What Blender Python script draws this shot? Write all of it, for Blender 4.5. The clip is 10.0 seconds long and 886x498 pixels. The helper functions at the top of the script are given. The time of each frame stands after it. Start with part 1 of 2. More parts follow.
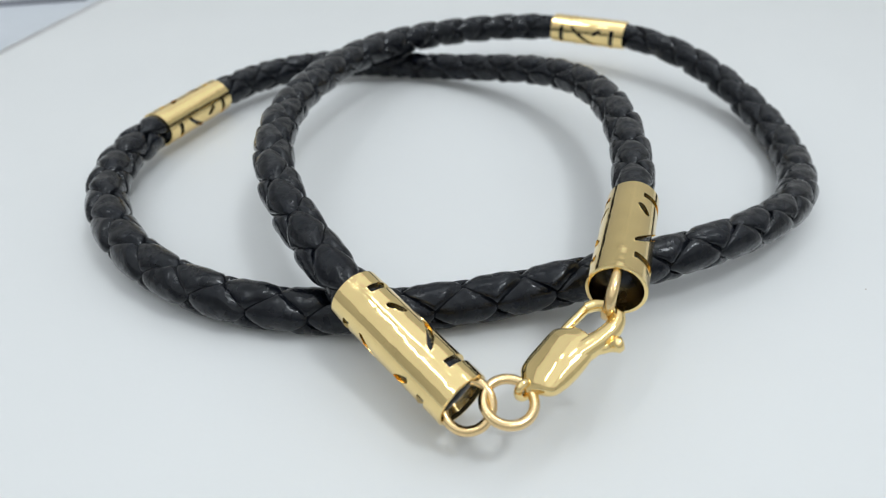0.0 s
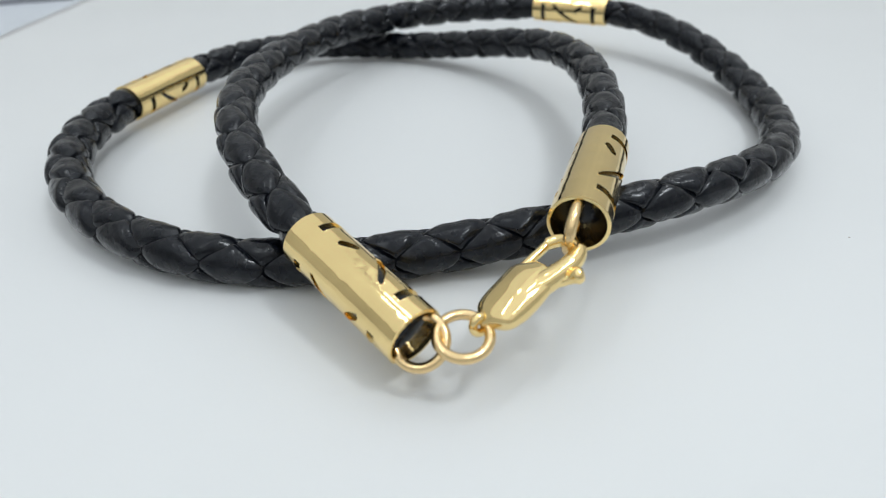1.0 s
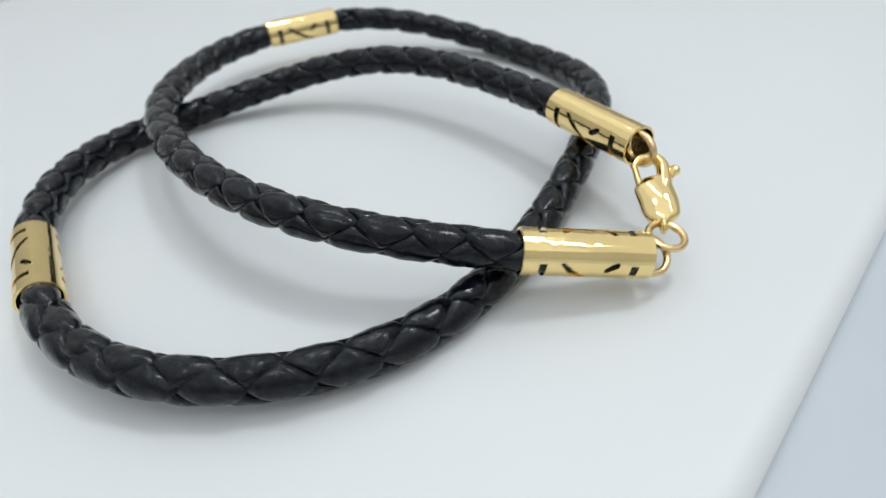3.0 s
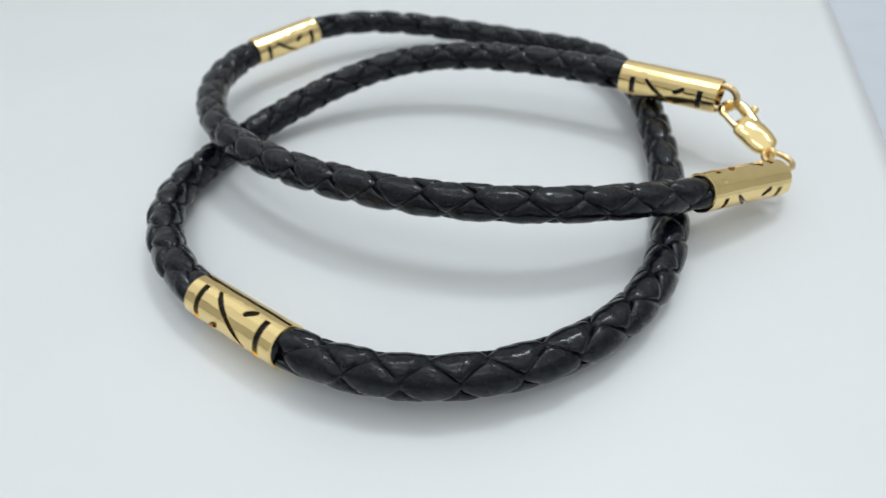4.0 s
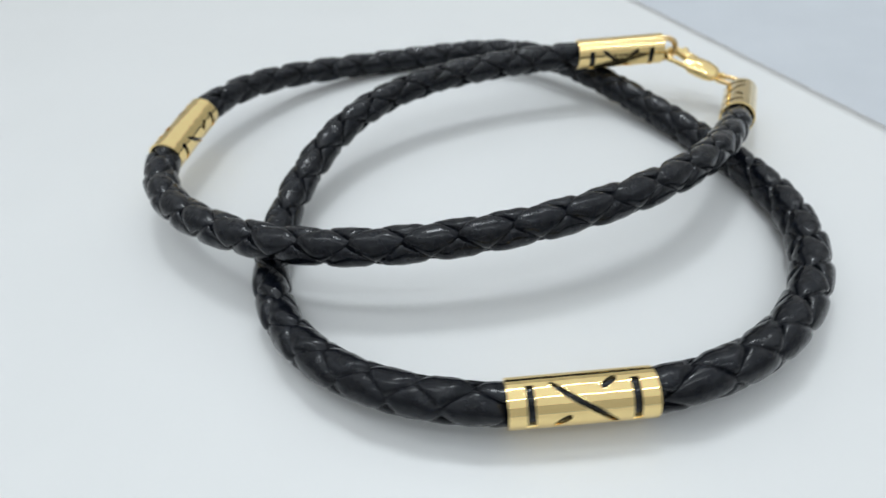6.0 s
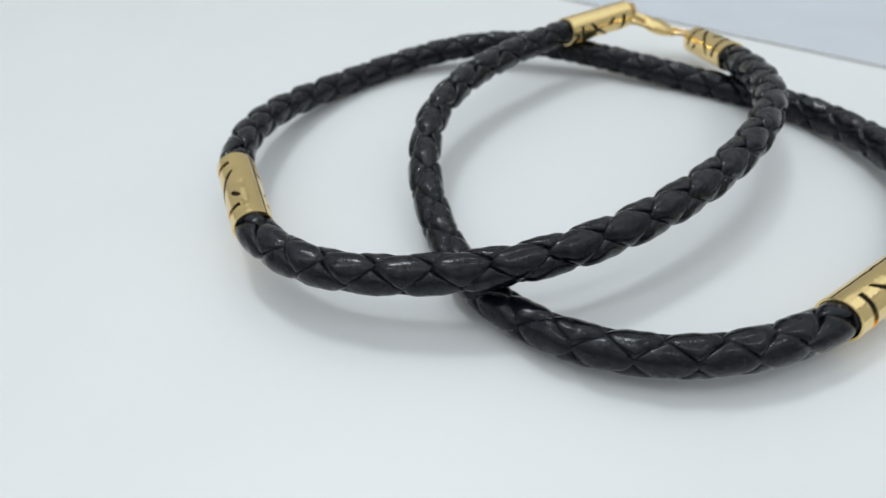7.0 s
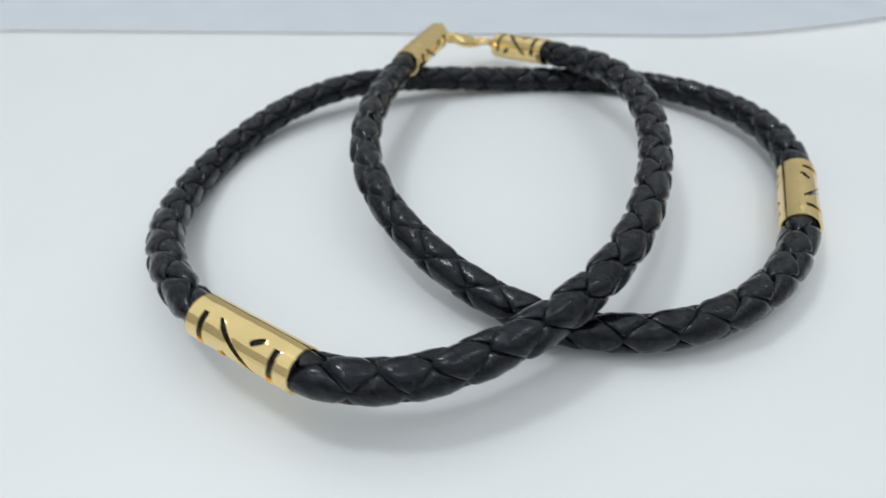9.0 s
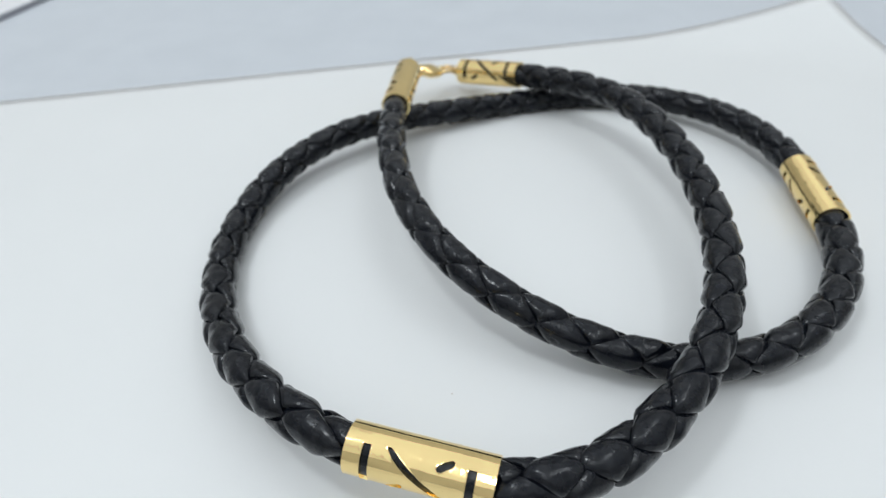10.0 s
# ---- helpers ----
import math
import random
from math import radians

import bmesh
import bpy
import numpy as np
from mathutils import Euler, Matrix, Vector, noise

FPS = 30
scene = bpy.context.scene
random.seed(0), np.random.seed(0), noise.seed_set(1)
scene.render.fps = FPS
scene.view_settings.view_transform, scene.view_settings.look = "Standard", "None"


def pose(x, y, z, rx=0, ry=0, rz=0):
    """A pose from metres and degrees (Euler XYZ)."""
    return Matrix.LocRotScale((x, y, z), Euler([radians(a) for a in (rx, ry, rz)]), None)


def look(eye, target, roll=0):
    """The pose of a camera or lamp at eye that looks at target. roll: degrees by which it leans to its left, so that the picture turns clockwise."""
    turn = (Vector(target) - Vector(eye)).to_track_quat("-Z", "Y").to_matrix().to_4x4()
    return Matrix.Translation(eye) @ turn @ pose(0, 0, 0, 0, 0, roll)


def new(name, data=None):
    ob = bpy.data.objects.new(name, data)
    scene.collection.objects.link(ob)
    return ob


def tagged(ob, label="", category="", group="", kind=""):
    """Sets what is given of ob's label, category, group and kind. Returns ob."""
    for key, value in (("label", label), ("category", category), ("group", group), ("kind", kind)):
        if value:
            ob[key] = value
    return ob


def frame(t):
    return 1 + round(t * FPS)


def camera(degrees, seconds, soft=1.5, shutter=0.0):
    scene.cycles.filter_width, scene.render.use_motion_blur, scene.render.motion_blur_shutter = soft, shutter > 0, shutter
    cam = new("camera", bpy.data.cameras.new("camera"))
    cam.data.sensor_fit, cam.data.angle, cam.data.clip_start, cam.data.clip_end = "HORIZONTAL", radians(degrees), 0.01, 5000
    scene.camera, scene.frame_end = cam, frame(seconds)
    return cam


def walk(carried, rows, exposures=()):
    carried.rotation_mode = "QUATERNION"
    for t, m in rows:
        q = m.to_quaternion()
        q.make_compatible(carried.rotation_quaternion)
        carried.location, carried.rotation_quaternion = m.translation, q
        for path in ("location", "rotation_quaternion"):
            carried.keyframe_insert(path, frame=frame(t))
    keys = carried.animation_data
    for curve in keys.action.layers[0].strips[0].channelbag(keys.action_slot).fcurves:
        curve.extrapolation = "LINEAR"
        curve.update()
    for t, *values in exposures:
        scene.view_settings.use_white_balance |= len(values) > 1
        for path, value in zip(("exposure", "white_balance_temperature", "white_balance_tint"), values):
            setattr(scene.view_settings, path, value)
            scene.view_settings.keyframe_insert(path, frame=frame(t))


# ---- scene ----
# ---------------------------------------------------------------- camera
LENS = 73.38
PATH = [
    (0.0, pose(-0.0363, 0.0831, 0.0501, 53.97, 0.01, 206.23)),
    (0.5, pose(-0.0379, 0.0835, 0.0459, 55.76, 0.28, 206.11)),
    (1.0, pose(-0.0418, 0.0831, 0.0421, 55.47, 1.03, 206.13)),
    (1.5, pose(-0.0393, 0.0853, 0.0452, 55.41, 1.13, 205.66)),
    (1.7, pose(-0.0377, 0.0866, 0.0455, 54.53, 1.37, 205.60)),
    (1.8, pose(-0.0355, 0.0878, 0.0425, 55.21, 1.65, 204.18)),
    (1.9, pose(-0.0298, 0.0944, 0.0416, 55.62, 1.43, 197.53)),
    (2.0, pose(-0.0232, 0.0994, 0.0444, 55.39, 2.70, 189.48)),
    (2.2, pose(-0.0159, 0.0991, 0.0503, 53.37, 3.61, 184.21)),
    (3.3, pose(0.0426, 0.0876, 0.0565, 51.31, 4.25, 146.22)),
    (3.5, pose(0.0541, 0.0788, 0.0577, 50.68, 3.92, 142.85)),
    (4.0, pose(0.0733, 0.0683, 0.0624, 49.67, 3.15, 133.59)),
    (4.5, pose(0.0865, 0.0480, 0.0639, 49.47, 3.16, 122.42)),
    (5.0, pose(0.0942, 0.0331, 0.0654, 48.99, 3.46, 114.62)),
    (5.2, pose(0.0927, 0.0344, 0.0661, 49.14, 3.85, 114.35)),
    (6.3, pose(0.0978, -0.0194, 0.0651, 48.91, 2.88, 83.90)),
    (6.5, pose(0.0916, -0.0306, 0.0653, 48.72, 2.32, 78.08)),
    (7.0, pose(0.0808, -0.0665, 0.0628, 49.32, 1.91, 64.24)),
    (7.2, pose(0.0753, -0.0716, 0.0625, 49.65, 2.89, 59.51)),
    (7.5, pose(0.0658, -0.0833, 0.0637, 49.40, 2.56, 50.19)),
    (7.8, pose(0.0643, -0.0866, 0.0651, 49.85, 2.51, 43.57)),
    (8.0, pose(0.0671, -0.0859, 0.0638, 50.13, 2.38, 43.74)),
    (8.5, pose(0.0668, -0.0836, 0.0630, 50.46, 2.36, 42.45)),
    (8.7, pose(0.0583, -0.0855, 0.0625, 50.71, 2.75, 37.29)),
    (9.0, pose(0.0434, -0.0944, 0.0648, 50.38, 1.30, 29.35)),
    (9.5, pose(0.0194, -0.0974, 0.0672, 49.98, 1.32, 17.62)),
    (10.0, pose(0.0081, -0.0968, 0.0708, 49.58, 1.13, 12.96)),
]
cam = camera(LENS, 10.0, soft=1.0, shutter=0.4)
cam.data.dof.use_dof = True
cam.data.dof.focus_distance = 0.069
cam.data.dof.aperture_fstop = 28.0
walk(cam, PATH)

# ---------------------------------------------------------------- light
world = bpy.data.worlds.new("world")
scene.world = world
world.use_nodes = True
world.node_tree.nodes["Background"].inputs[0].default_value = (0.80, 0.90, 1.0, 1)
world.node_tree.nodes["Background"].inputs[1].default_value = 0.25


def lamp(name, loc, target, sx, sy, power, colour):
    data = bpy.data.lights.new(name, "AREA")
    data.shape, data.size, data.size_y, data.energy, data.color = "RECTANGLE", sx, sy, power, colour
    ob = new(name, data)
    ob.matrix_world = look(loc, target)
    return ob


# three broad unseen fill lamps, two lamp panels over the table and three added highlight strips
COOL = (0.90, 0.96, 1.0)
# added fill at ceiling height: ambient light and something bright for the gold to reflect
for x, wide, power in ((-1.53, 1.8, 15.0), (0.0, 1.2, 13.5), (1.53, 1.8, 15.0)):
    lamp("ceiling_fill", (x, 0.0, 1.74), (x, 0.0, 0.0), wide, 4.9, power, COOL)
lamp("ceiling_panel", (-0.56, -0.08, 1.35), (0.0, 0.0, 0.0), 0.18, 0.24, 4.2, COOL)
lamp("ceiling_panel", (0.34, -0.26, 1.35), (0.0, 0.0, 0.0), 0.14, 0.20, 0.4, COOL)
# unseen narrow lamps, added to draw streaked highlights on gold and leather
for x, y in ((0.62, 0.42), (-0.10, -0.72), (-0.70, 0.50)):
    lamp("glint_strip", (x, y, 1.62), (x, y, 0.0), 0.05, 0.90, 2.4, COOL)
scene.view_settings.exposure = 0.0


# ---------------------------------------------------------------- materials
def material(name):
    m = bpy.data.materials.new(name)
    m.use_nodes = True
    return m, m.node_tree, m.node_tree.nodes["Principled BSDF"]


def node(tree, kind, **values):
    n = tree.nodes.new(kind)
    for key, value in values.items():
        n.inputs[key.replace("_", " ")].default_value = value
    return n


def noise_map(tree, scale, detail, lo, hi, a, b, coord="Object"):
    """A colour ramp over object-space noise."""
    tc = tree.nodes.new("ShaderNodeTexCoord")
    nz = node(tree, "ShaderNodeTexNoise", Scale=scale, Detail=detail)
    rp = tree.nodes.new("ShaderNodeValToRGB")
    rp.color_ramp.elements[0].position, rp.color_ramp.elements[1].position = lo, hi
    rp.color_ramp.elements[0].color, rp.color_ramp.elements[1].color = (*a, 1), (*b, 1)
    tree.links.new(tc.outputs[coord], nz.inputs["Vector"])
    tree.links.new(nz.outputs["Fac"], rp.inputs["Fac"])
    return nz, rp


def bump(tree, bsdf, height, strength, distance, before=None):
    b = node(tree, "ShaderNodeBump", Strength=strength, Distance=distance)
    tree.links.new(height, b.inputs["Height"])
    if before:
        tree.links.new(before.outputs["Normal"], b.inputs["Normal"])
    tree.links.new(b.outputs["Normal"], bsdf.inputs["Normal"])
    return b


def leather():
    m, t, b = material("black_leather")
    _, c = noise_map(t, 300.0, 4.0, 0.35, 0.75, (0.0021, 0.0028, 0.0050), (0.0045, 0.0058, 0.0096))
    t.links.new(c.outputs["Color"], b.inputs["Base Color"])
    _, r = noise_map(t, 700.0, 5.0, 0.3, 0.7, (0.14, 0.14, 0.14), (0.34, 0.34, 0.34))
    t.links.new(r.outputs["Color"], b.inputs["Roughness"])
    b.inputs["Specular IOR Level"].default_value = 0.08
    _, shine = noise_map(t, 850.0, 3.0, 0.35, 0.68, (0.52, 0.52, 0.52), (0.92, 0.92, 0.92))
    t.links.new(shine.outputs["Color"], b.inputs["Coat Weight"])
    b.inputs["Coat Roughness"].default_value = 0.15
    b.inputs["Coat IOR"].default_value = 1.40
    b.inputs["Specular Tint"].default_value = (0.85, 0.93, 1.0, 1)
    n1, _ = noise_map(t, 1300.0, 4.0, 0.3, 0.7, (0, 0, 0), (1, 1, 1))
    n2, _ = noise_map(t, 4200.0, 2.0, 0.3, 0.7, (0, 0, 0), (1, 1, 1))
    first = bump(t, b, n1.outputs["Fac"], 0.40, 0.00026)
    bump(t, b, n2.outputs["Fac"], 0.14, 0.00005, first)
    n3, _ = noise_map(t, 2000.0, 6.0, 0.3, 0.7, (0, 0, 0), (1, 1, 1))
    grain = node(t, "ShaderNodeBump", Strength=0.17, Distance=0.00020)
    t.links.new(n3.outputs["Fac"], grain.inputs["Height"])
    t.links.new(grain.outputs["Normal"], b.inputs["Coat Normal"])
    return m


def gold(name, colour, rough):
    m, t, b = material(name)
    b.inputs["Metallic"].default_value = 1.0
    _, c = noise_map(t, 240.0, 3.0, 0.35, 0.7, tuple(v * 0.94 for v in colour), colour)
    t.links.new(c.outputs["Color"], b.inputs["Base Color"])
    _, r = noise_map(t, 500.0, 4.0, 0.35, 0.75, (rough, rough, rough), (rough * 2.0, rough * 2.0, rough * 2.0))
    t.links.new(r.outputs["Color"], b.inputs["Roughness"])
    n1, _ = noise_map(t, 220.0, 2.0, 0.3, 0.7, (0, 0, 0), (1, 1, 1))
    first = bump(t, b, n1.outputs["Fac"], 0.16, 0.0006)
    n2, _ = noise_map(t, 620.0, 2.0, 0.3, 0.7, (0, 0, 0), (1, 1, 1))
    bump(t, b, n2.outputs["Fac"], 0.10, 0.0002, first)
    return m


def paper(name, colour):
    m, t, b = material(name)
    _, c = noise_map(t, 25.0, 5.0, 0.3, 0.7, tuple(v * 0.975 for v in colour), colour)
    t.links.new(c.outputs["Color"], b.inputs["Base Color"])
    b.inputs["Roughness"].default_value = 0.48
    b.inputs["Specular IOR Level"].default_value = 0.65
    b.inputs["Sheen Weight"].default_value = 1.0
    b.inputs["Sheen Roughness"].default_value = 0.32
    n1, _ = noise_map(t, 1800.0, 4.0, 0.3, 0.7, (0, 0, 0), (1, 1, 1))
    bump(t, b, n1.outputs["Fac"], 0.06, 0.0001)
    return m


def table_cloth():
    m, t, b = material("grey_table")
    _, c = noise_map(t, 60.0, 5.0, 0.3, 0.7, (0.52, 0.55, 0.59), (0.55, 0.58, 0.62))
    t.links.new(c.outputs["Color"], b.inputs["Base Color"])
    b.inputs["Roughness"].default_value = 0.6
    tc = t.nodes.new("ShaderNodeTexCoord")
    wv = node(t, "ShaderNodeTexWave", Scale=420.0, Distortion=1.0)
    t.links.new(tc.outputs["Object"], wv.inputs["Vector"])
    bump(t, b, wv.outputs["Fac"], 0.05, 0.0001)
    return m


def plain(name, colour, rough=0.7):
    m, t, b = material(name)
    _, c = noise_map(t, 3.0, 5.0, 0.3, 0.7, tuple(v * 0.95 for v in colour), colour)
    t.links.new(c.outputs["Color"], b.inputs["Base Color"])
    b.inputs["Roughness"].default_value = rough
    return m


LEATHER = leather()
GOLD = gold("polished_gold", (0.97, 0.745, 0.35), 0.065)
RING_GOLD = gold("ring_gold", (0.88, 0.65, 0.34), 0.16)
PAPER = paper("white_paper", (0.735, 0.747, 0.750))
CARD = paper("white_card", (0.80, 0.80, 0.83))
TABLE = table_cloth()
WALL = plain("wall_paint", (0.88, 0.87, 0.85))
CEILING = plain("white_ceiling", (0.78, 0.78, 0.78))
FLOOR = plain("grey_floor", (0.45, 0.44, 0.43), 0.5)
# dark grey standing in for the shadow under the cards' edges
CARD_SHADE = plain("card_shade", (0.33, 0.34, 0.38))
DUST = plain("dust", (0.45, 0.38, 0.33))


# ---------------------------------------------------------------- mesh helpers
def mesh_object(name, verts, faces, mat, parent=None, label="", smooth=True):
    me = bpy.data.meshes.new(name)
    me.from_pydata([tuple(v) for v in verts], [], faces)
    me.materials.append(mat)
    me.update()
    if smooth:
        me.polygons.foreach_set("use_smooth", [True] * len(me.polygons))
    ob = new(name, me)
    if parent:
        ob.parent = parent
    if label:
        tagged(ob, label)
    return ob


def part(name, bm, mat, parent=None, label="", smooth=True):
    me = bpy.data.meshes.new(name)
    bmesh.ops.recalc_face_normals(bm, faces=bm.faces[:])
    bm.to_mesh(me)
    bm.free()
    me.materials.append(mat)
    if smooth:
        me.polygons.foreach_set("use_smooth", [True] * len(me.polygons))
    ob = new(name, me)
    if parent:
        ob.parent = parent
    if label:
        tagged(ob, label)
    return ob


def box(name, lo, hi, mat, bevel=0.0, parent=None, label=""):
    bm = bmesh.new()
    bmesh.ops.create_cube(bm, size=1.0)
    for v in bm.verts:
        v.co = Vector([lo[k] + (v.co[k] + 0.5) * (hi[k] - lo[k]) for k in range(3)])
    if bevel:
        bmesh.ops.bevel(bm, geom=bm.edges[:], offset=bevel, segments=2, profile=0.5, affect="EDGES")
    return part(name, bm, mat, parent, label, smooth=False)


def sweep(path, radii, ring=14, closed=False):
    """A round tube along a list of points: vertices and faces."""
    verts, faces = [], []
    n = len(path)
    side = None
    for i in range(n):
        a = path[(i - 1) % n] if closed or i > 0 else path[i]
        b = path[(i + 1) % n] if closed or i < n - 1 else path[i]
        tan = (b - a).normalized()
        if side is None:
            side = tan.orthogonal().normalized()
        side = (side - tan * side.dot(tan)).normalized()
        up = tan.cross(side)
        for k in range(ring):
            w = 2 * math.pi * k / ring
            verts.append(path[i] + radii[i] * (math.cos(w) * side + math.sin(w) * up))
    for i in range(n if closed else n - 1):
        j = (i + 1) % n
        for k in range(ring):
            l = (k + 1) % ring
            faces.append((i * ring + k, i * ring + l, j * ring + l, j * ring + k))
    if not closed:
        faces.append(tuple(range(ring - 1, -1, -1)))
        faces.append(tuple((n - 1) * ring + k for k in range(ring)))
    return verts, faces


# ---------------------------------------------------------------- room and table
# assumed room, never in view: closes the place and bounces light onto the gold
W = 2.5
room = [("floor", (-W, -W, -0.80), (W, W, -0.75), FLOOR), ("ceiling", (-W, -W, 1.75), (W, W, 1.80), CEILING),
        ("wall_north", (-W, W, -0.75), (W, W + 0.05, 1.75), WALL), ("wall_south", (-W, -W - 0.05, -0.75), (W, -W, 1.75), WALL),
        ("wall_east", (W, -W, -0.75), (W + 0.05, W, 1.75), WALL), ("wall_west", (-W - 0.05, -W, -0.75), (-W, W, 1.75), WALL)]
for name, lo, hi, mat in room:
    tagged(box(name, lo, hi, mat), kind="structure")

table = tagged(new("table"), "light grey table with a finely woven cover", "table")
table.location = (0.0, 0.0, -0.75)
top = box("tabletop", (-0.75, -0.60, 0.715), (0.75, 0.60, 0.7495), TABLE, 0.004, table)
for sx in (-1, 1):
    for sy in (-1, 1):
        box("leg", (sx * 0.68 - 0.025, sy * 0.53 - 0.025, 0.0), (sx * 0.68 + 0.025, sy * 0.53 + 0.025, 0.714), WALL, 0.003, table)

# the sheet's two directions on the table, and its lifted corner
ALONG, ACROSS = Vector((0.9092, 0.4164, 0)), Vector((-0.4164, 0.9092, 0))
U0, U1, V0, V1 = -0.2965, 0.1235, -0.2209, 0.0756


def smooth01(x):
    x = min(1.0, max(0.0, x))
    return x * x * (3 - 2 * x)


def build_sheet():
    nu, nv, verts, faces = 120, 85, [], []
    thick = 0.00012
    for layer in (0, 1):
        for i in range(nu + 1):
            for j in range(nv + 1):
                u, v = U0 + (U1 - U0) * i / nu, V0 + (V1 - V0) * j / nv
                d = (u - 0.055) / 0.0685 + (v - 0.0756) / 0.055
                z = 0.0085 * max(0.0, d) ** 1.8 if d > 0 else 0.0
                z += 0.0005 * smooth01((v - 0.058) / 0.0176)  # the long edge does not quite lie down
                p = ALONG * u + ACROSS * v
                verts.append((p.x, p.y, z - thick * layer))
    n = (nu + 1) * (nv + 1)
    at = lambda i, j, l: l * n + i * (nv + 1) + j
    for i in range(nu):
        for j in range(nv):
            faces.append((at(i, j, 0), at(i + 1, j, 0), at(i + 1, j + 1, 0), at(i, j + 1, 0)))
            faces.append((at(i, j, 1), at(i, j + 1, 1), at(i + 1, j + 1, 1), at(i + 1, j, 1)))
    for i in range(nu):
        faces.append((at(i, 0, 0), at(i, 0, 1), at(i + 1, 0, 1), at(i + 1, 0, 0)))
        faces.append((at(i, nv, 0), at(i + 1, nv, 0), at(i + 1, nv, 1), at(i, nv, 1)))
    for j in range(nv):
        faces.append((at(0, j, 0), at(0, j + 1, 0), at(0, j + 1, 1), at(0, j, 1)))
        faces.append((at(nu, j, 0), at(nu, j, 1), at(nu, j + 1, 1), at(nu, j + 1, 0)))
    ob = mesh_object("paper_sheet", verts, faces, PAPER)
    return tagged(ob, "plain white sheet of paper with one lifted corner, on the table", "paper")


build_sheet()


def card(x, y, turn, sx, sy):
    thing = tagged(new("card"), "stiff white card lying on the table, the shade along its edge painted dark", "card")
    thing.matrix_world = pose(x, y, -0.0005, 0, 0, turn)
    box("face", (0, 0, 0.0017), (sx, sy, 0.0024), CARD, 0.0002, thing)
    # shade below the raised face, put in as a dark layer
    box("core", (0.0003, 0.0003, 0.0), (sx - 0.0003, sy - 0.0003, 0.0017), CARD_SHADE, 0.0, thing, "dark layer under the card's face, painted as the shade below its edge")
    return thing


card(0.1660, -0.0540, 43.5 - 90.0, 0.15, 0.21)
card(-0.1915, 0.0500, 89.0, 0.21, 0.15)

# ---------------------------------------------------------------- the necklace's line
CORD = [  # control points of the cord's smooth axis, millimetres
    (-42.2, 55.0, 2.3), (-21.0, 49.1, 5.1), (-1.1, 41.5, 9.0), (15.9, 30.9, 12.0), (26.9, 13.8, 11.9),
    (33.1, -7.4, 11.0), (34.0, -29.3, 9.9), (26.2, -49.2, 8.6), (13.4, -63.3, 7.8), (-5.8, -64.9, 9.1),
    (-25.9, -58.9, 8.4), (-41.4, -44.7, 4.2), (-50.6, -25.9, 2.0), (-50.7, -5.7, 4.2), (-41.4, 12.1, 6.4),
    (-24.7, 26.8, 4.1), (-5.9, 40.4, 2.1), (14.1, 47.9, 3.0), (35.0, 43.8, 4.4), (50.1, 30.2, 5.1),
    (55.6, 8.5, 4.5), (55.7, -14.1, 4.9), (45.6, -30.9, 3.9), (28.1, -38.9, 2.5), (7.2, -37.1, 6.3),
    (-11.2, -27.9, 10.6), (-23.1, -9.7, 11.3), (-29.8, 13.1, 10.9), (-32.2, 37.2, 11.4), (-31.9, 60.4, 10.4),
]
SPANS = (-0.015, 0.775, 7.407, 8.308, 18.590, 19.388, 26.100, 26.860)  # where the four tubes begin and end along it
TUBE_R = 0.0031


def axis_point(s):
    if s < 0:  # the first tube runs straight on past the axis's start
        return axis_point(0.0) + (axis_point(0.01) - axis_point(0.0)) * (s / 0.01)
    s = min(s, len(CORD) - 3 - 1e-6)
    i = int(s)
    u = s - i
    w = ((1 - u) ** 3, 3 * u ** 3 - 6 * u * u + 4, -3 * u ** 3 + 3 * u * u + 3 * u + 1, u ** 3)
    return sum((Vector(CORD[i + k]) * (w[k] / 6000.0) for k in range(4)), Vector())


def axis_frames(s0, s1, step):
    """Evenly spaced points along the cord with their tangent, side and up."""
    fine = [axis_point(s0 + (s1 - s0) * k / 600.0) for k in range(601)]
    run = [0.0]
    for a, b in zip(fine, fine[1:]):
        run.append(run[-1] + (b - a).length)
    n = max(2, int(run[-1] / step))
    out, j = [], 0
    for k in range(n + 1):
        d = run[-1] * k / n
        while j < 599 and run[j + 1] < d:
            j += 1
        f = (d - run[j]) / (run[j + 1] - run[j])
        p = fine[j].lerp(fine[j + 1], f)
        tan = (fine[min(j + 2, 600)] - fine[max(j - 1, 0)]).normalized()
        side = tan.cross(Vector((0, 0, 1))).normalized()
        out.append((d, p, tan, side, side.cross(tan)))
    return out, run[-1]


necklace = tagged(new("necklace"), "black braided leather necklace with gold tubes, coiled on white paper", "necklace")


LONG = 0.44  # how much longer a strand lies over its neighbours than under them


def profile(t, values):
    """A smooth line through evenly spaced values."""
    x = min(max(t, 0.0), 1.0) * (len(values) - 1)
    i = min(int(x), len(values) - 2)
    f = x - i
    p = [values[min(max(k, 0), len(values) - 1)] for k in (i - 1, i, i + 1, i + 2)]
    return 0.5 * (2 * p[1] + (p[2] - p[0]) * f + (2 * p[0] - 5 * p[1] + 4 * p[2] - p[3]) * f * f + (3 * p[1] - p[0] - 3 * p[2] + p[3]) * f ** 3)


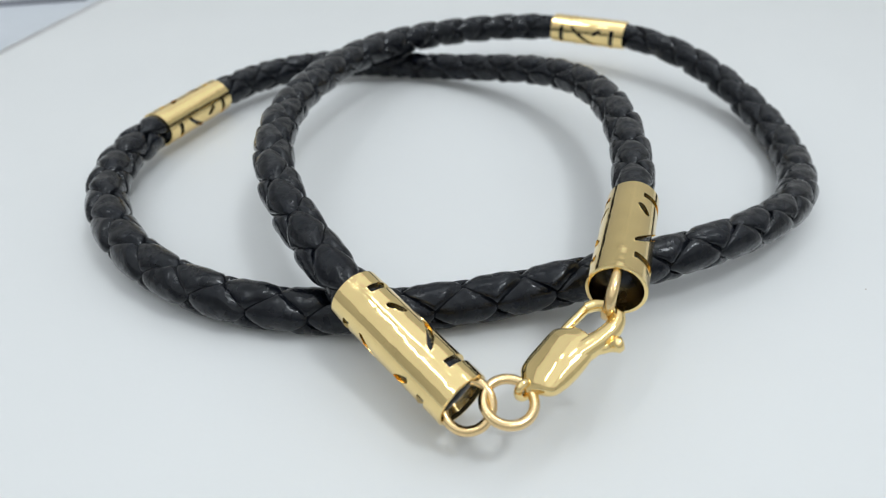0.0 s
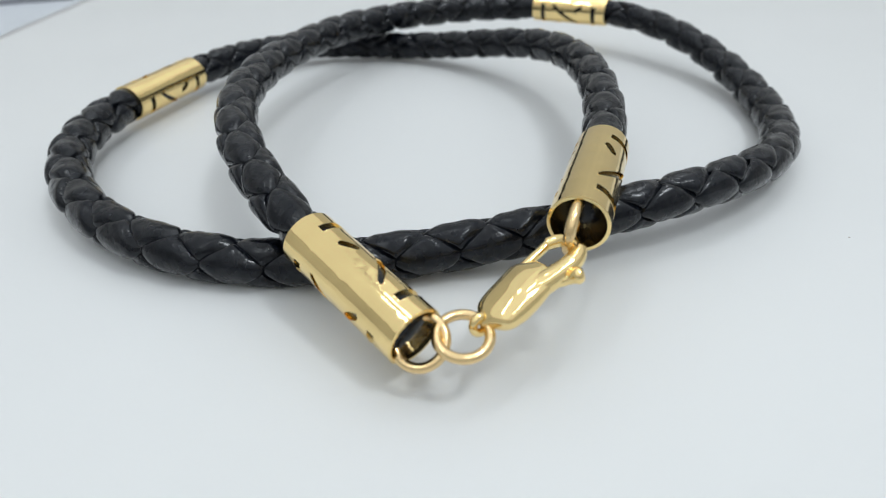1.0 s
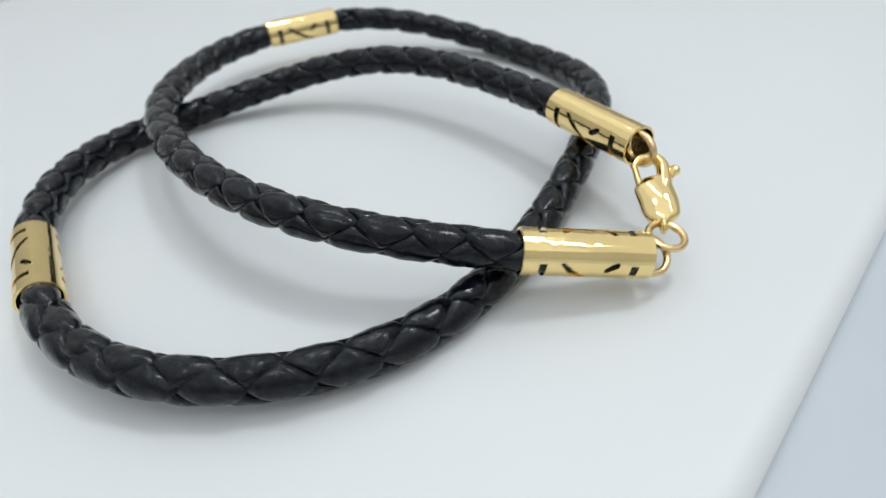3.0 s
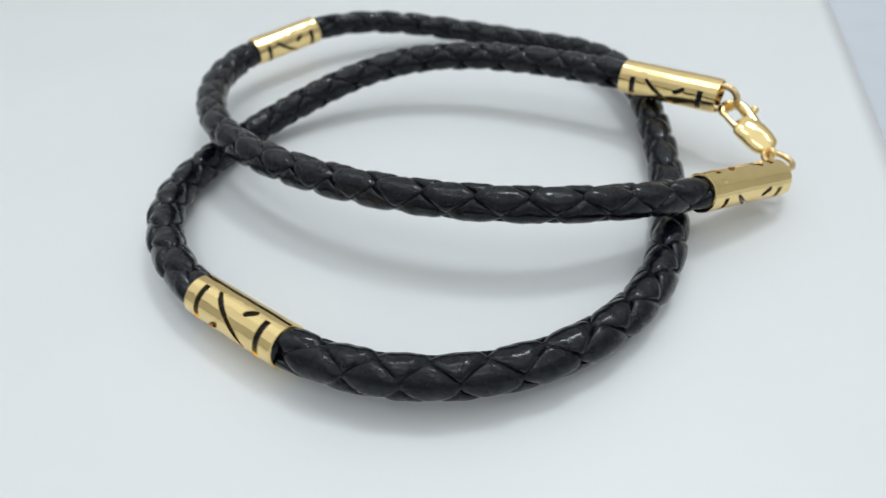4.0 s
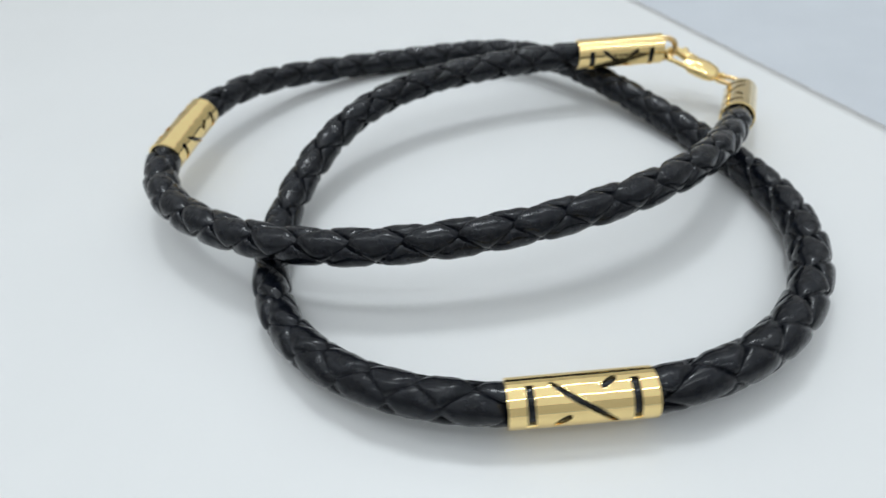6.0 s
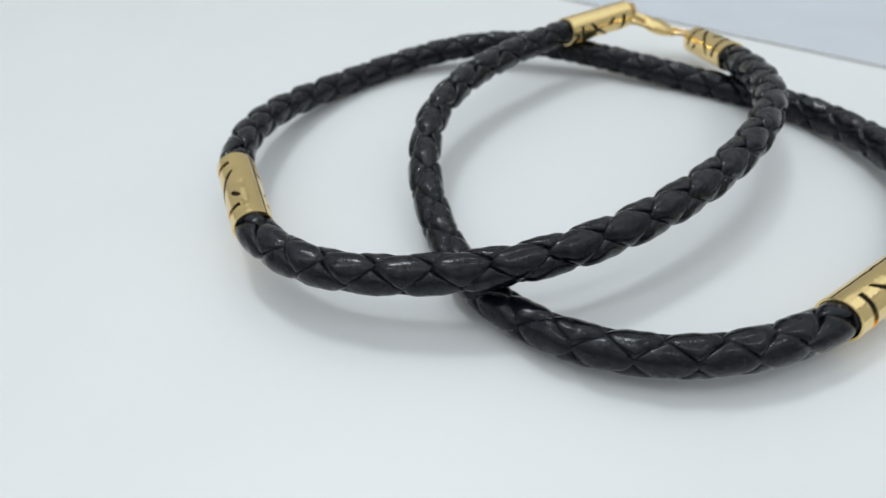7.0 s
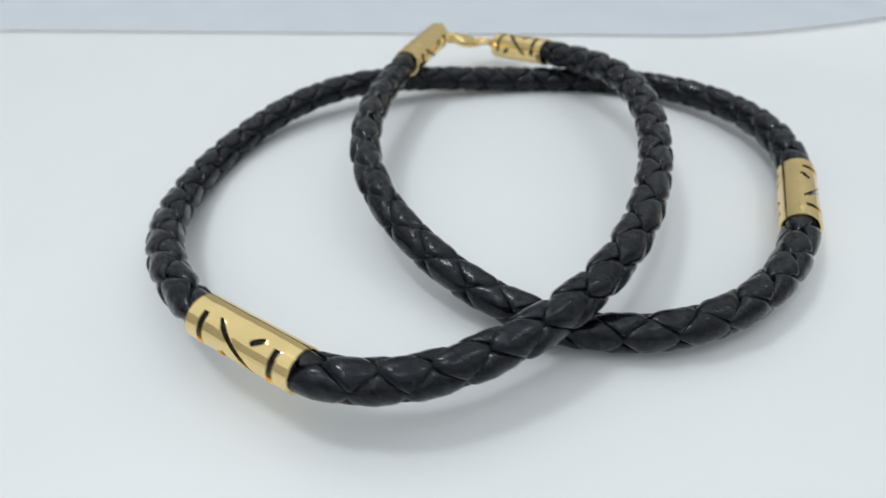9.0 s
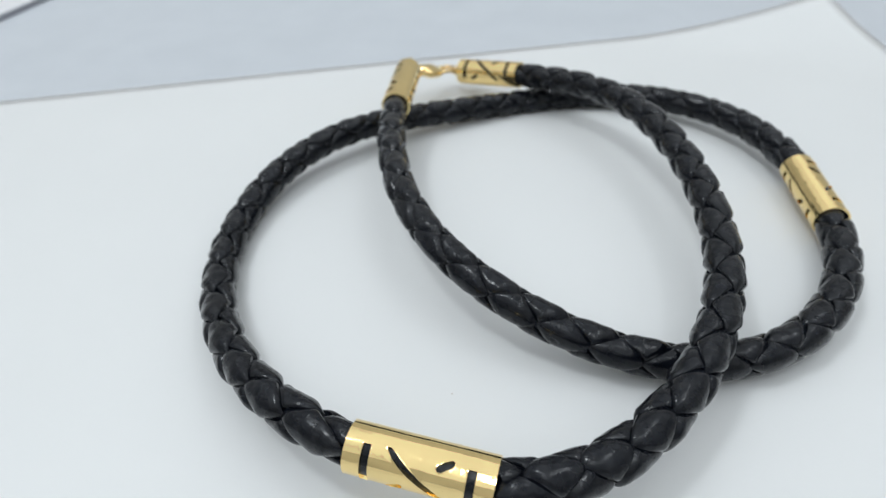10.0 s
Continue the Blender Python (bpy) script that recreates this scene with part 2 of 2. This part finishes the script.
def strand(frames, hand, start, plaits, rolls, thick, lean, rnd):
    """One flat leather strand of the round four-strand braid. plaits and rolls: the count of plaits and the braid's roll, evenly along it; lean: which end of each leaf stands proud."""
    verts, faces = [], []
    cols = 21
    ring = cols + 3
    length = frames[-1][0]
    last = len(frames) - 1
    step = length / last
    pitch = 2 * length / (plaits[-1] - plaits[0])
    slope = 2 * math.pi * 0.0023 / pitch
    flat = slope * (1 - LONG)
    half = 0.5 * (pitch / 2) * flat / math.hypot(1, flat) * 1.42
    for i, (d, p, tan, side, up) in enumerate(frames):
        beat = 2 * math.pi * profile(d / length, plaits)
        phase = hand * (beat - LONG * hand * math.sin(beat)) / 2 + start + radians(profile(d / length, rolls))
        steep = slope * (1 - LONG * hand * math.cos(beat))
        ca, sa = 1 / math.hypot(1, steep), steep / math.hypot(1, steep)
        number = math.floor(beat / (2 * math.pi) + (0.5 if hand > 0 else 0.0))
        own = math.sin(number * 12.9898 + rnd * 78.233) * 43758.5453
        own = own - math.floor(own) - 0.5
        wob = 0.5 * math.sin(d * 1310.0 + rnd) + 0.4 * math.sin(d * 2930.0 + 2.1 * rnd)
        c = math.cos(beat) * hand
        lift = math.tanh(3.2 * (c + 0.25))
        over = max(0.0, lift)
        crest = 0.00238 + 0.00051 * lift + 0.00006 * own * over + 0.000022 * wob + 0.00008 * lean * hand * math.sin(beat) * over
        # the ends are drawn in where they enter a tube
        grip = 0.95 + 0.05 * smooth01(min(d, length - d) / 0.0028 - 0.25)
        crest *= grip * (thick[0] + (thick[1] - thick[0]) * d / length)
        row = []
        for k in range(cols):
            q = math.sin(math.pi * (k / (cols - 1) - 0.5))
            dent = 0.00003 * math.sin(5.0 * q + d * 1700.0 + rnd)
            row.append((q * half * (1 + 0.05 * own), crest + dent - 0.00027 * q * q - 0.00028 * abs(q) ** 18))
        for q in (0.86, 0.0, -0.86):
            row.append((q * half, crest - 0.00150))
        for v, r in row:
            # across the strand: partly round the cord, partly along it
            j = min(max(d - hand * v * sa, 0.0), length) / step
            a = int(min(j, last - 1))
            f = j - a
            fa, fb = frames[a], frames[a + 1]
            th = phase + v * ca / 0.0024
            o = fa[1].lerp(fb[1], f)
            si, u2 = fa[3].lerp(fb[3], f), fa[4].lerp(fb[4], f)
            verts.append(o + r * (math.cos(th) * si + math.sin(th) * u2))
    for i in range(last):
        for k in range(ring):
            l = (k + 1) % ring
            quad = (i * ring + k, i * ring + l, (i + 1) * ring + l, (i + 1) * ring + k)
            faces.append(quad if hand > 0 else quad[::-1])
    return verts, faces


def cord(s0, s1, plaits, rolls, thick, lean):
    """Four strands round a core, braided from s0 to s1. thick: at both ends; lean: see strand."""
    frames, length = axis_frames(s0, s1, 0.00034)
    core = part("braided_cord", bmesh.new(), LEATHER, necklace)
    vs, fs = sweep([f[1] for f in frames[::4]], [0.0017] * len(frames[::4]), 10)
    core.data.from_pydata([tuple(v) for v in vs], [], fs)
    for k, (hand, start) in enumerate(((1, 0.0), (1, math.pi), (-1, 0.0), (-1, math.pi))):
        vs, fs = strand(frames, hand, start, plaits, rolls, thick, lean, 1.7 * k + 9 * min(s0, s1))
        mesh_object("strand", vs, fs, LEATHER, core)
    return core


BEADS = [(SPANS[0], SPANS[1]), (SPANS[2], SPANS[3]), (SPANS[4], SPANS[5]), (SPANS[6], SPANS[7])]
cord(SPANS[1] - 0.05, SPANS[2] + 0.05, (-3.40, -1.09, 1.21, 3.48, 5.71, 7.92, 10.14, 12.43, 14.87), (109, 112, 116, 121, 124, 123, 117, 103, 80), (0.97, 1.04), 1.0)
cord(SPANS[3] - 0.05, SPANS[4] + 0.05, (0.04, 3.27, 6.69, 10.26, 13.93, 17.65, 21.37, 25.04, 28.60), (50, 21, 4, -6, -10, -12, -14, -19, -31), (0.97, 1.03), -1.0)
cord(SPANS[5] - 0.05, SPANS[6] + 0.05, (-0.49, 1.89, 4.40, 6.87, 9.22, 11.43, 13.54, 15.62, 17.84), (-18, -19, -19, -20, -22, -15, -12, -12, -12), (1.01, 0.99), -1.0)


# ---------------------------------------------------------------- gold tubes
def in_slot(u, phi, L):
    """True inside one of the cut marks. u: along, in lengths of the tube; phi: degrees round it."""
    phi = (phi + 90) % 180 - 90
    x, y = u * L, math.radians(phi) * TUBE_R
    if abs(abs(u) - 0.345) < 0.00055 / L and abs(phi) < 51:
        return True
    # the long slash, slightly curved
    t = (y + 0.0029) / 0.0057
    if 0 < t < 1:
        mid = (0.20 - 0.41 * t) * L + 0.00055 * math.sin(2 * math.pi * t) * 0.5
        if abs(x - mid) < 0.00080 * (0.30 + 0.65 * math.sin(math.pi * t) ** 0.5):
            return True
    for cx, cy in ((0.140 * L, 0.0019), (-0.175 * L, -0.0024)):
        a, b = x - cx, y - cy
        along, across = a * 0.86 + b * 0.51, -a * 0.51 + b * 0.86
        if abs(along) < 0.0012 and abs(across) < 0.00044 * (1 - (along / 0.0012) ** 4) ** 0.5:
            return True
    return False


def tube_mesh(L):
    na, nl = 200, 230
    wall = 0.00036
    verts, faces, keep = [], [], {}
    bev = 0.00012
    for layer, r in ((0, TUBE_R), (1, TUBE_R - wall)):
        for i in range(nl + 1):
            x = -L / 2 + L * i / nl
            rr = r - (bev if layer == 0 and i in (0, nl) else 0.0)
            for k in range(na):
                w = 2 * math.pi * k / na
                verts.append((x, rr * math.sin(w), rr * math.cos(w)))
    n = (nl + 1) * na
    at = lambda i, k, l: l * n + i * na + k % na
    for i in range(nl):
        for k in range(na):
            u = (i + 0.5) / nl - 0.5
            keep[i, k] = not in_slot(u, 360.0 * (k + 0.5) / na, L)
    # a fine raised burr round every cut
    for i in range(1, nl):
        for k in range(na):
            near = [keep[i - a, (k - b) % na] for a in (0, 1) for b in (0, 1)]
            if any(near) and not all(near):
                x, y, z = verts[i * na + k]
                g = 1 + 0.010 * (0.7 + 0.5 * math.sin(i * 0.9 + k * 1.7))
                verts[i * na + k] = (x, y * g, z * g)
    for i in range(nl):
        for k in range(na):
            if not keep[i, k]:
                continue
            faces.append((at(i, k, 0), at(i, k + 1, 0), at(i + 1, k + 1, 0), at(i + 1, k, 0)))
            faces.append((at(i, k, 1), at(i + 1, k, 1), at(i + 1, k + 1, 1), at(i, k + 1, 1)))
            if i > 0 and not keep[i - 1, k]:
                faces.append((at(i, k, 0), at(i, k, 1), at(i, k + 1, 1), at(i, k + 1, 0)))
            if i < nl - 1 and not keep[i + 1, k]:
                faces.append((at(i + 1, k, 0), at(i + 1, k + 1, 0), at(i + 1, k + 1, 1), at(i + 1, k, 1)))
            if not keep[i, (k - 1) % na]:
                faces.append((at(i, k, 0), at(i + 1, k, 0), at(i + 1, k, 1), at(i, k, 1)))
            if not keep[i, (k + 1) % na]:
                faces.append((at(i, k + 1, 0), at(i, k + 1, 1), at(i + 1, k + 1, 1), at(i + 1, k + 1, 0)))
    for k in range(na):
        faces.append((at(0, k, 0), at(0, k, 1), at(0, k + 1, 1), at(0, k + 1, 0)))
        faces.append((at(nl, k, 0), at(nl, k + 1, 0), at(nl, k + 1, 1), at(nl, k, 1)))
    used = sorted({i for f in faces for i in f})
    where = {v: i for i, v in enumerate(used)}
    me = bpy.data.meshes.new("gold_tube")
    me.from_pydata([verts[i] for i in used], [], [tuple(where[i] for i in f) for f in faces])
    me.materials.append(GOLD)
    me.update()
    me.polygons.foreach_set("use_smooth", [True] * len(me.polygons))
    me.set_sharp_from_angle(angle=radians(40))
    return me


TUBE = tube_mesh(0.019)


def gold_tube(span, facing, plug, label):
    """facing: degrees from the side towards up at which the cut pattern looks. plug: how far the leather fills it."""
    a, b = axis_point(span[0]), axis_point(span[1])
    length = (b - a).length
    x = (b - a).normalized()
    side = x.cross(Vector((0, 0, 1))).normalized()
    up = side.cross(x)
    w = radians(facing)
    z = math.cos(w) * side + math.sin(w) * up
    y = z.cross(x)
    m = Matrix((x, y, z)).transposed().to_4x4()
    m.translation = (a + b) / 2
    ob = new("gold_tube", TUBE)
    ob.parent = necklace
    ob.matrix_world = m @ Matrix.Diagonal((length / 0.019, 1, 1, 1))
    tagged(ob, label)
    lo, hi = plug
    pts = [Vector(((lo + (hi - lo) * k / 10.0) * 0.019, 0, 0)) for k in range(11)]
    vs, fs = sweep(pts, [0.00273] * 11, 40)
    mesh_object("leather_end", vs, fs, LEATHER, ob, "black leather seen through the cut marks")


mid_label = "polished gold tube with cut slots and slashes"
gold_tube(BEADS[0], 223.0, (-0.475, 0.49), "gold end tube with a plain band between its cut marks")
gold_tube(BEADS[1], 156.0, (-0.49, 0.49), mid_label)
gold_tube(BEADS[2], 139.0, (-0.49, 0.49), mid_label)
gold_tube(BEADS[3], -21.0, (-0.49, 0.42), "gold end tube, open at the clasp, with cut marks")


# ---------------------------------------------------------------- rings and clasp
def ring(name, centre, normal, major, minor, label, stretch=1.0, axis=None, mat=None):
    n = Vector(normal).normalized()
    a = (Vector(axis) if axis else n.orthogonal())
    a = (a - n * a.dot(n)).normalized()
    b = n.cross(a)
    path = [Vector(centre) + major * (stretch * math.cos(w) * a + math.sin(w) * b) for w in (2 * math.pi * k / 64 for k in range(64))]
    vs, fs = sweep(path, [minor] * 64, 16, closed=True)
    return mesh_object(name, vs, fs, mat or RING_GOLD, necklace, label)


A_TIP, B_TIP = axis_point(SPANS[0]), axis_point(SPANS[7])
A_AX, B_AX = (A_TIP - axis_point(SPANS[1])).normalized(), (B_TIP - axis_point(SPANS[6])).normalized()
ring("end_loop", A_TIP + A_AX * 0.0006, (-0.06, 0.62, 0.78), 0.0024, 0.00050, "gold wire loop in the end of a tube", 1.0, A_AX)
ring("end_loop", B_TIP + B_AX * 0.0006 + Vector((0.0004, 0.0, 0.0)), (0.993, 0.10, 0.05), 0.0022, 0.00056, "gold wire loop in the end of a tube", 1.15, B_AX)
ring("jump_ring", (-0.0257, 0.0477, 0.0060), (-0.10, 0.17, 0.98), 0.0024, 0.00050, "plain round gold jump ring")

TAIL, HOOK = Vector((-0.0266, 0.0459, 0.0063)), Vector((-0.0318, 0.0355, 0.0102))
CA = (HOOK - TAIL).normalized()
CN = Vector((0.247, 0.214, 0.942))
CN = (CN - CA * CN.dot(CA)).normalized()
CV = CA.cross(CN)


def clasp_at(u, v, w=0.0):
    return TAIL + CA * (u / 1000) + CV * (v / 1000) + CN * (w / 1000)


clasp = part("lobster_clasp", bmesh.new(), GOLD, necklace, "polished gold lobster clasp hooked on the loop")


def clasp_body():
    """Swollen drop-shaped body from the neck to the jaw, with a soft ridge along it."""
    verts, faces, n, ringn = [], [], 60, 56
    for i in range(n + 1):
        t = i / n
        u = -0.1 + 8.1 * t
        left = profile(t, (-0.50, -1.90, -2.35, -2.50, -2.70, -2.70, -1.60))
        right = profile(t, (0.50, 2.30, 2.70, 2.75, 2.65, 2.45, 2.20))
        top = profile(t, (0.45, 1.00, 1.30, 1.45, 1.40, 1.25, 0.95))
        belly = profile(t, (0.45, 1.40, 1.80, 1.90, 1.75, 1.40, 0.95))
        crown = profile(t, (0.0, 0.50, 0.70, 0.60, 0.40, 0.20, 0.60))
        for k in range(ringn):
            a = 2 * math.pi * k / ringn
            ca, sa = math.cos(a), math.sin(a)
            v = crown + ((right - crown) if ca > 0 else (crown - left)) * ca
            round_off = 0.91 * abs(sa) + 0.09 * (1 - abs(ca))
            verts.append(clasp_at(u, v, top * round_off if sa > 0 else -belly * round_off))
    for i in range(n):
        for k in range(ringn):
            l = (k + 1) % ringn
            faces.append((i * ringn + k, i * ringn + l, (i + 1) * ringn + l, (i + 1) * ringn + k))
    faces.append(tuple(range(ringn - 1, -1, -1)))
    faces.append(tuple(n * ringn + k for k in range(ringn)))
    return verts, faces


vs, fs = clasp_body()
clasp.data.from_pydata([tuple(v) for v in vs], [], fs)
clasp.data.polygons.foreach_set("use_smooth", [True] * len(clasp.data.polygons))


def bent(points, radii, count=40):
    """A smooth line through a few points given in the clasp's own directions, with its radii."""
    out, rad = [], []
    m = len(points) - 1
    for k in range(count + 1):
        s = k / count * m
        i = min(int(s), m - 1)
        f = s - i
        p = [Vector(points[min(max(j, 0), m)]) for j in (i - 1, i, i + 1, i + 2)]
        out.append(0.5 * (2 * p[1] + (p[2] - p[0]) * f + (2 * p[0] - 5 * p[1] + 4 * p[2] - p[3]) * f * f + (3 * p[1] - p[0] - 3 * p[2] + p[3]) * f ** 3))
        rad.append((radii[i] * (1 - f) + radii[i + 1] * f) / 1000)
    return [clasp_at(*q) for q in out], rad


hook_pts, hook_rad = bent([(5.6, 1.0, 0), (7.2, 1.4, 0), (9.0, 1.68, 0), (10.6, 1.62, 0), (11.8, 0.9, 0), (12.2, -0.35, 0), (11.8, -1.5, 0), (10.7, -2.2, 0)], [1.2, 1.15, 1.0, 0.92, 0.84, 0.78, 0.70, 0.60], 64)
vs, fs = sweep(hook_pts, hook_rad, 16)
mesh_object("hook", vs, fs, GOLD, clasp)
gate_pts, gate_rad = bent([(6.4, -1.7, 0), (8.0, -1.95, 0), (9.6, -2.05, 0), (10.9, -2.15, 0)], [0.60, 0.50, 0.46, 0.46], 20)
vs, fs = sweep(gate_pts, gate_rad, 12)
mesh_object("gate", vs, fs, GOLD, clasp, "small sprung gate")
knob_pts, knob_rad = bent([(7.8, 2.0, -0.3), (8.6, 2.6, -0.3), (9.0, 2.95, -0.2), (9.3, 3.3, -0.1), (9.55, 3.6, -0.1), (9.65, 3.7, -0.1)], [0.6, 0.55, 0.70, 0.85, 0.62, 0.25], 24)
vs, fs = sweep(knob_pts, knob_rad, 14)
mesh_object("lever", vs, fs, GOLD, clasp, "small thumb lever with a round end")
eye_path = [clasp_at(-0.1 + 0.75 * math.cos(w), 0.0, 0.85 * math.sin(w)) for w in (2 * math.pi * k / 32 for k in range(32))]
vs, fs = sweep(eye_path, [0.00042] * 32, 12, closed=True)
mesh_object("tail_eye", vs, fs, GOLD, clasp)

# a pale fibre caught in the braid, and two dust specks on the sheet
fibre = [Vector((0.0568 - 0.0014 * t, -0.0103 + 0.0015 * t, 0.0021 + 0.0006 * t - 0.0003 * t * t)) for t in (k / 10.0 for k in range(11))]
vs, fs = sweep(fibre, [0.00004] * 11, 6)
mesh_object("fibre", vs, fs, CARD, necklace, "thin pale fibre caught in the braid")


def speck(x, y, r):
    bm = bmesh.new()
    bmesh.ops.create_icosphere(bm, subdivisions=2, radius=r)
    for v in bm.verts:
        v.co = Vector((v.co.x * 1.4, v.co.y * (0.8 + 0.2 * math.sin(9000 * v.co.x)), v.co.z * 0.5))
    ob = part("dust_speck", bm, DUST)
    ob.location = (x, y, r * 0.4)
    return tagged(ob, "tiny dark speck of dust on the white paper", "dust", "specks on the paper")


speck(-0.0595, 0.0049, 0.00009)
speck(-0.0035, -0.0469, 0.00009)
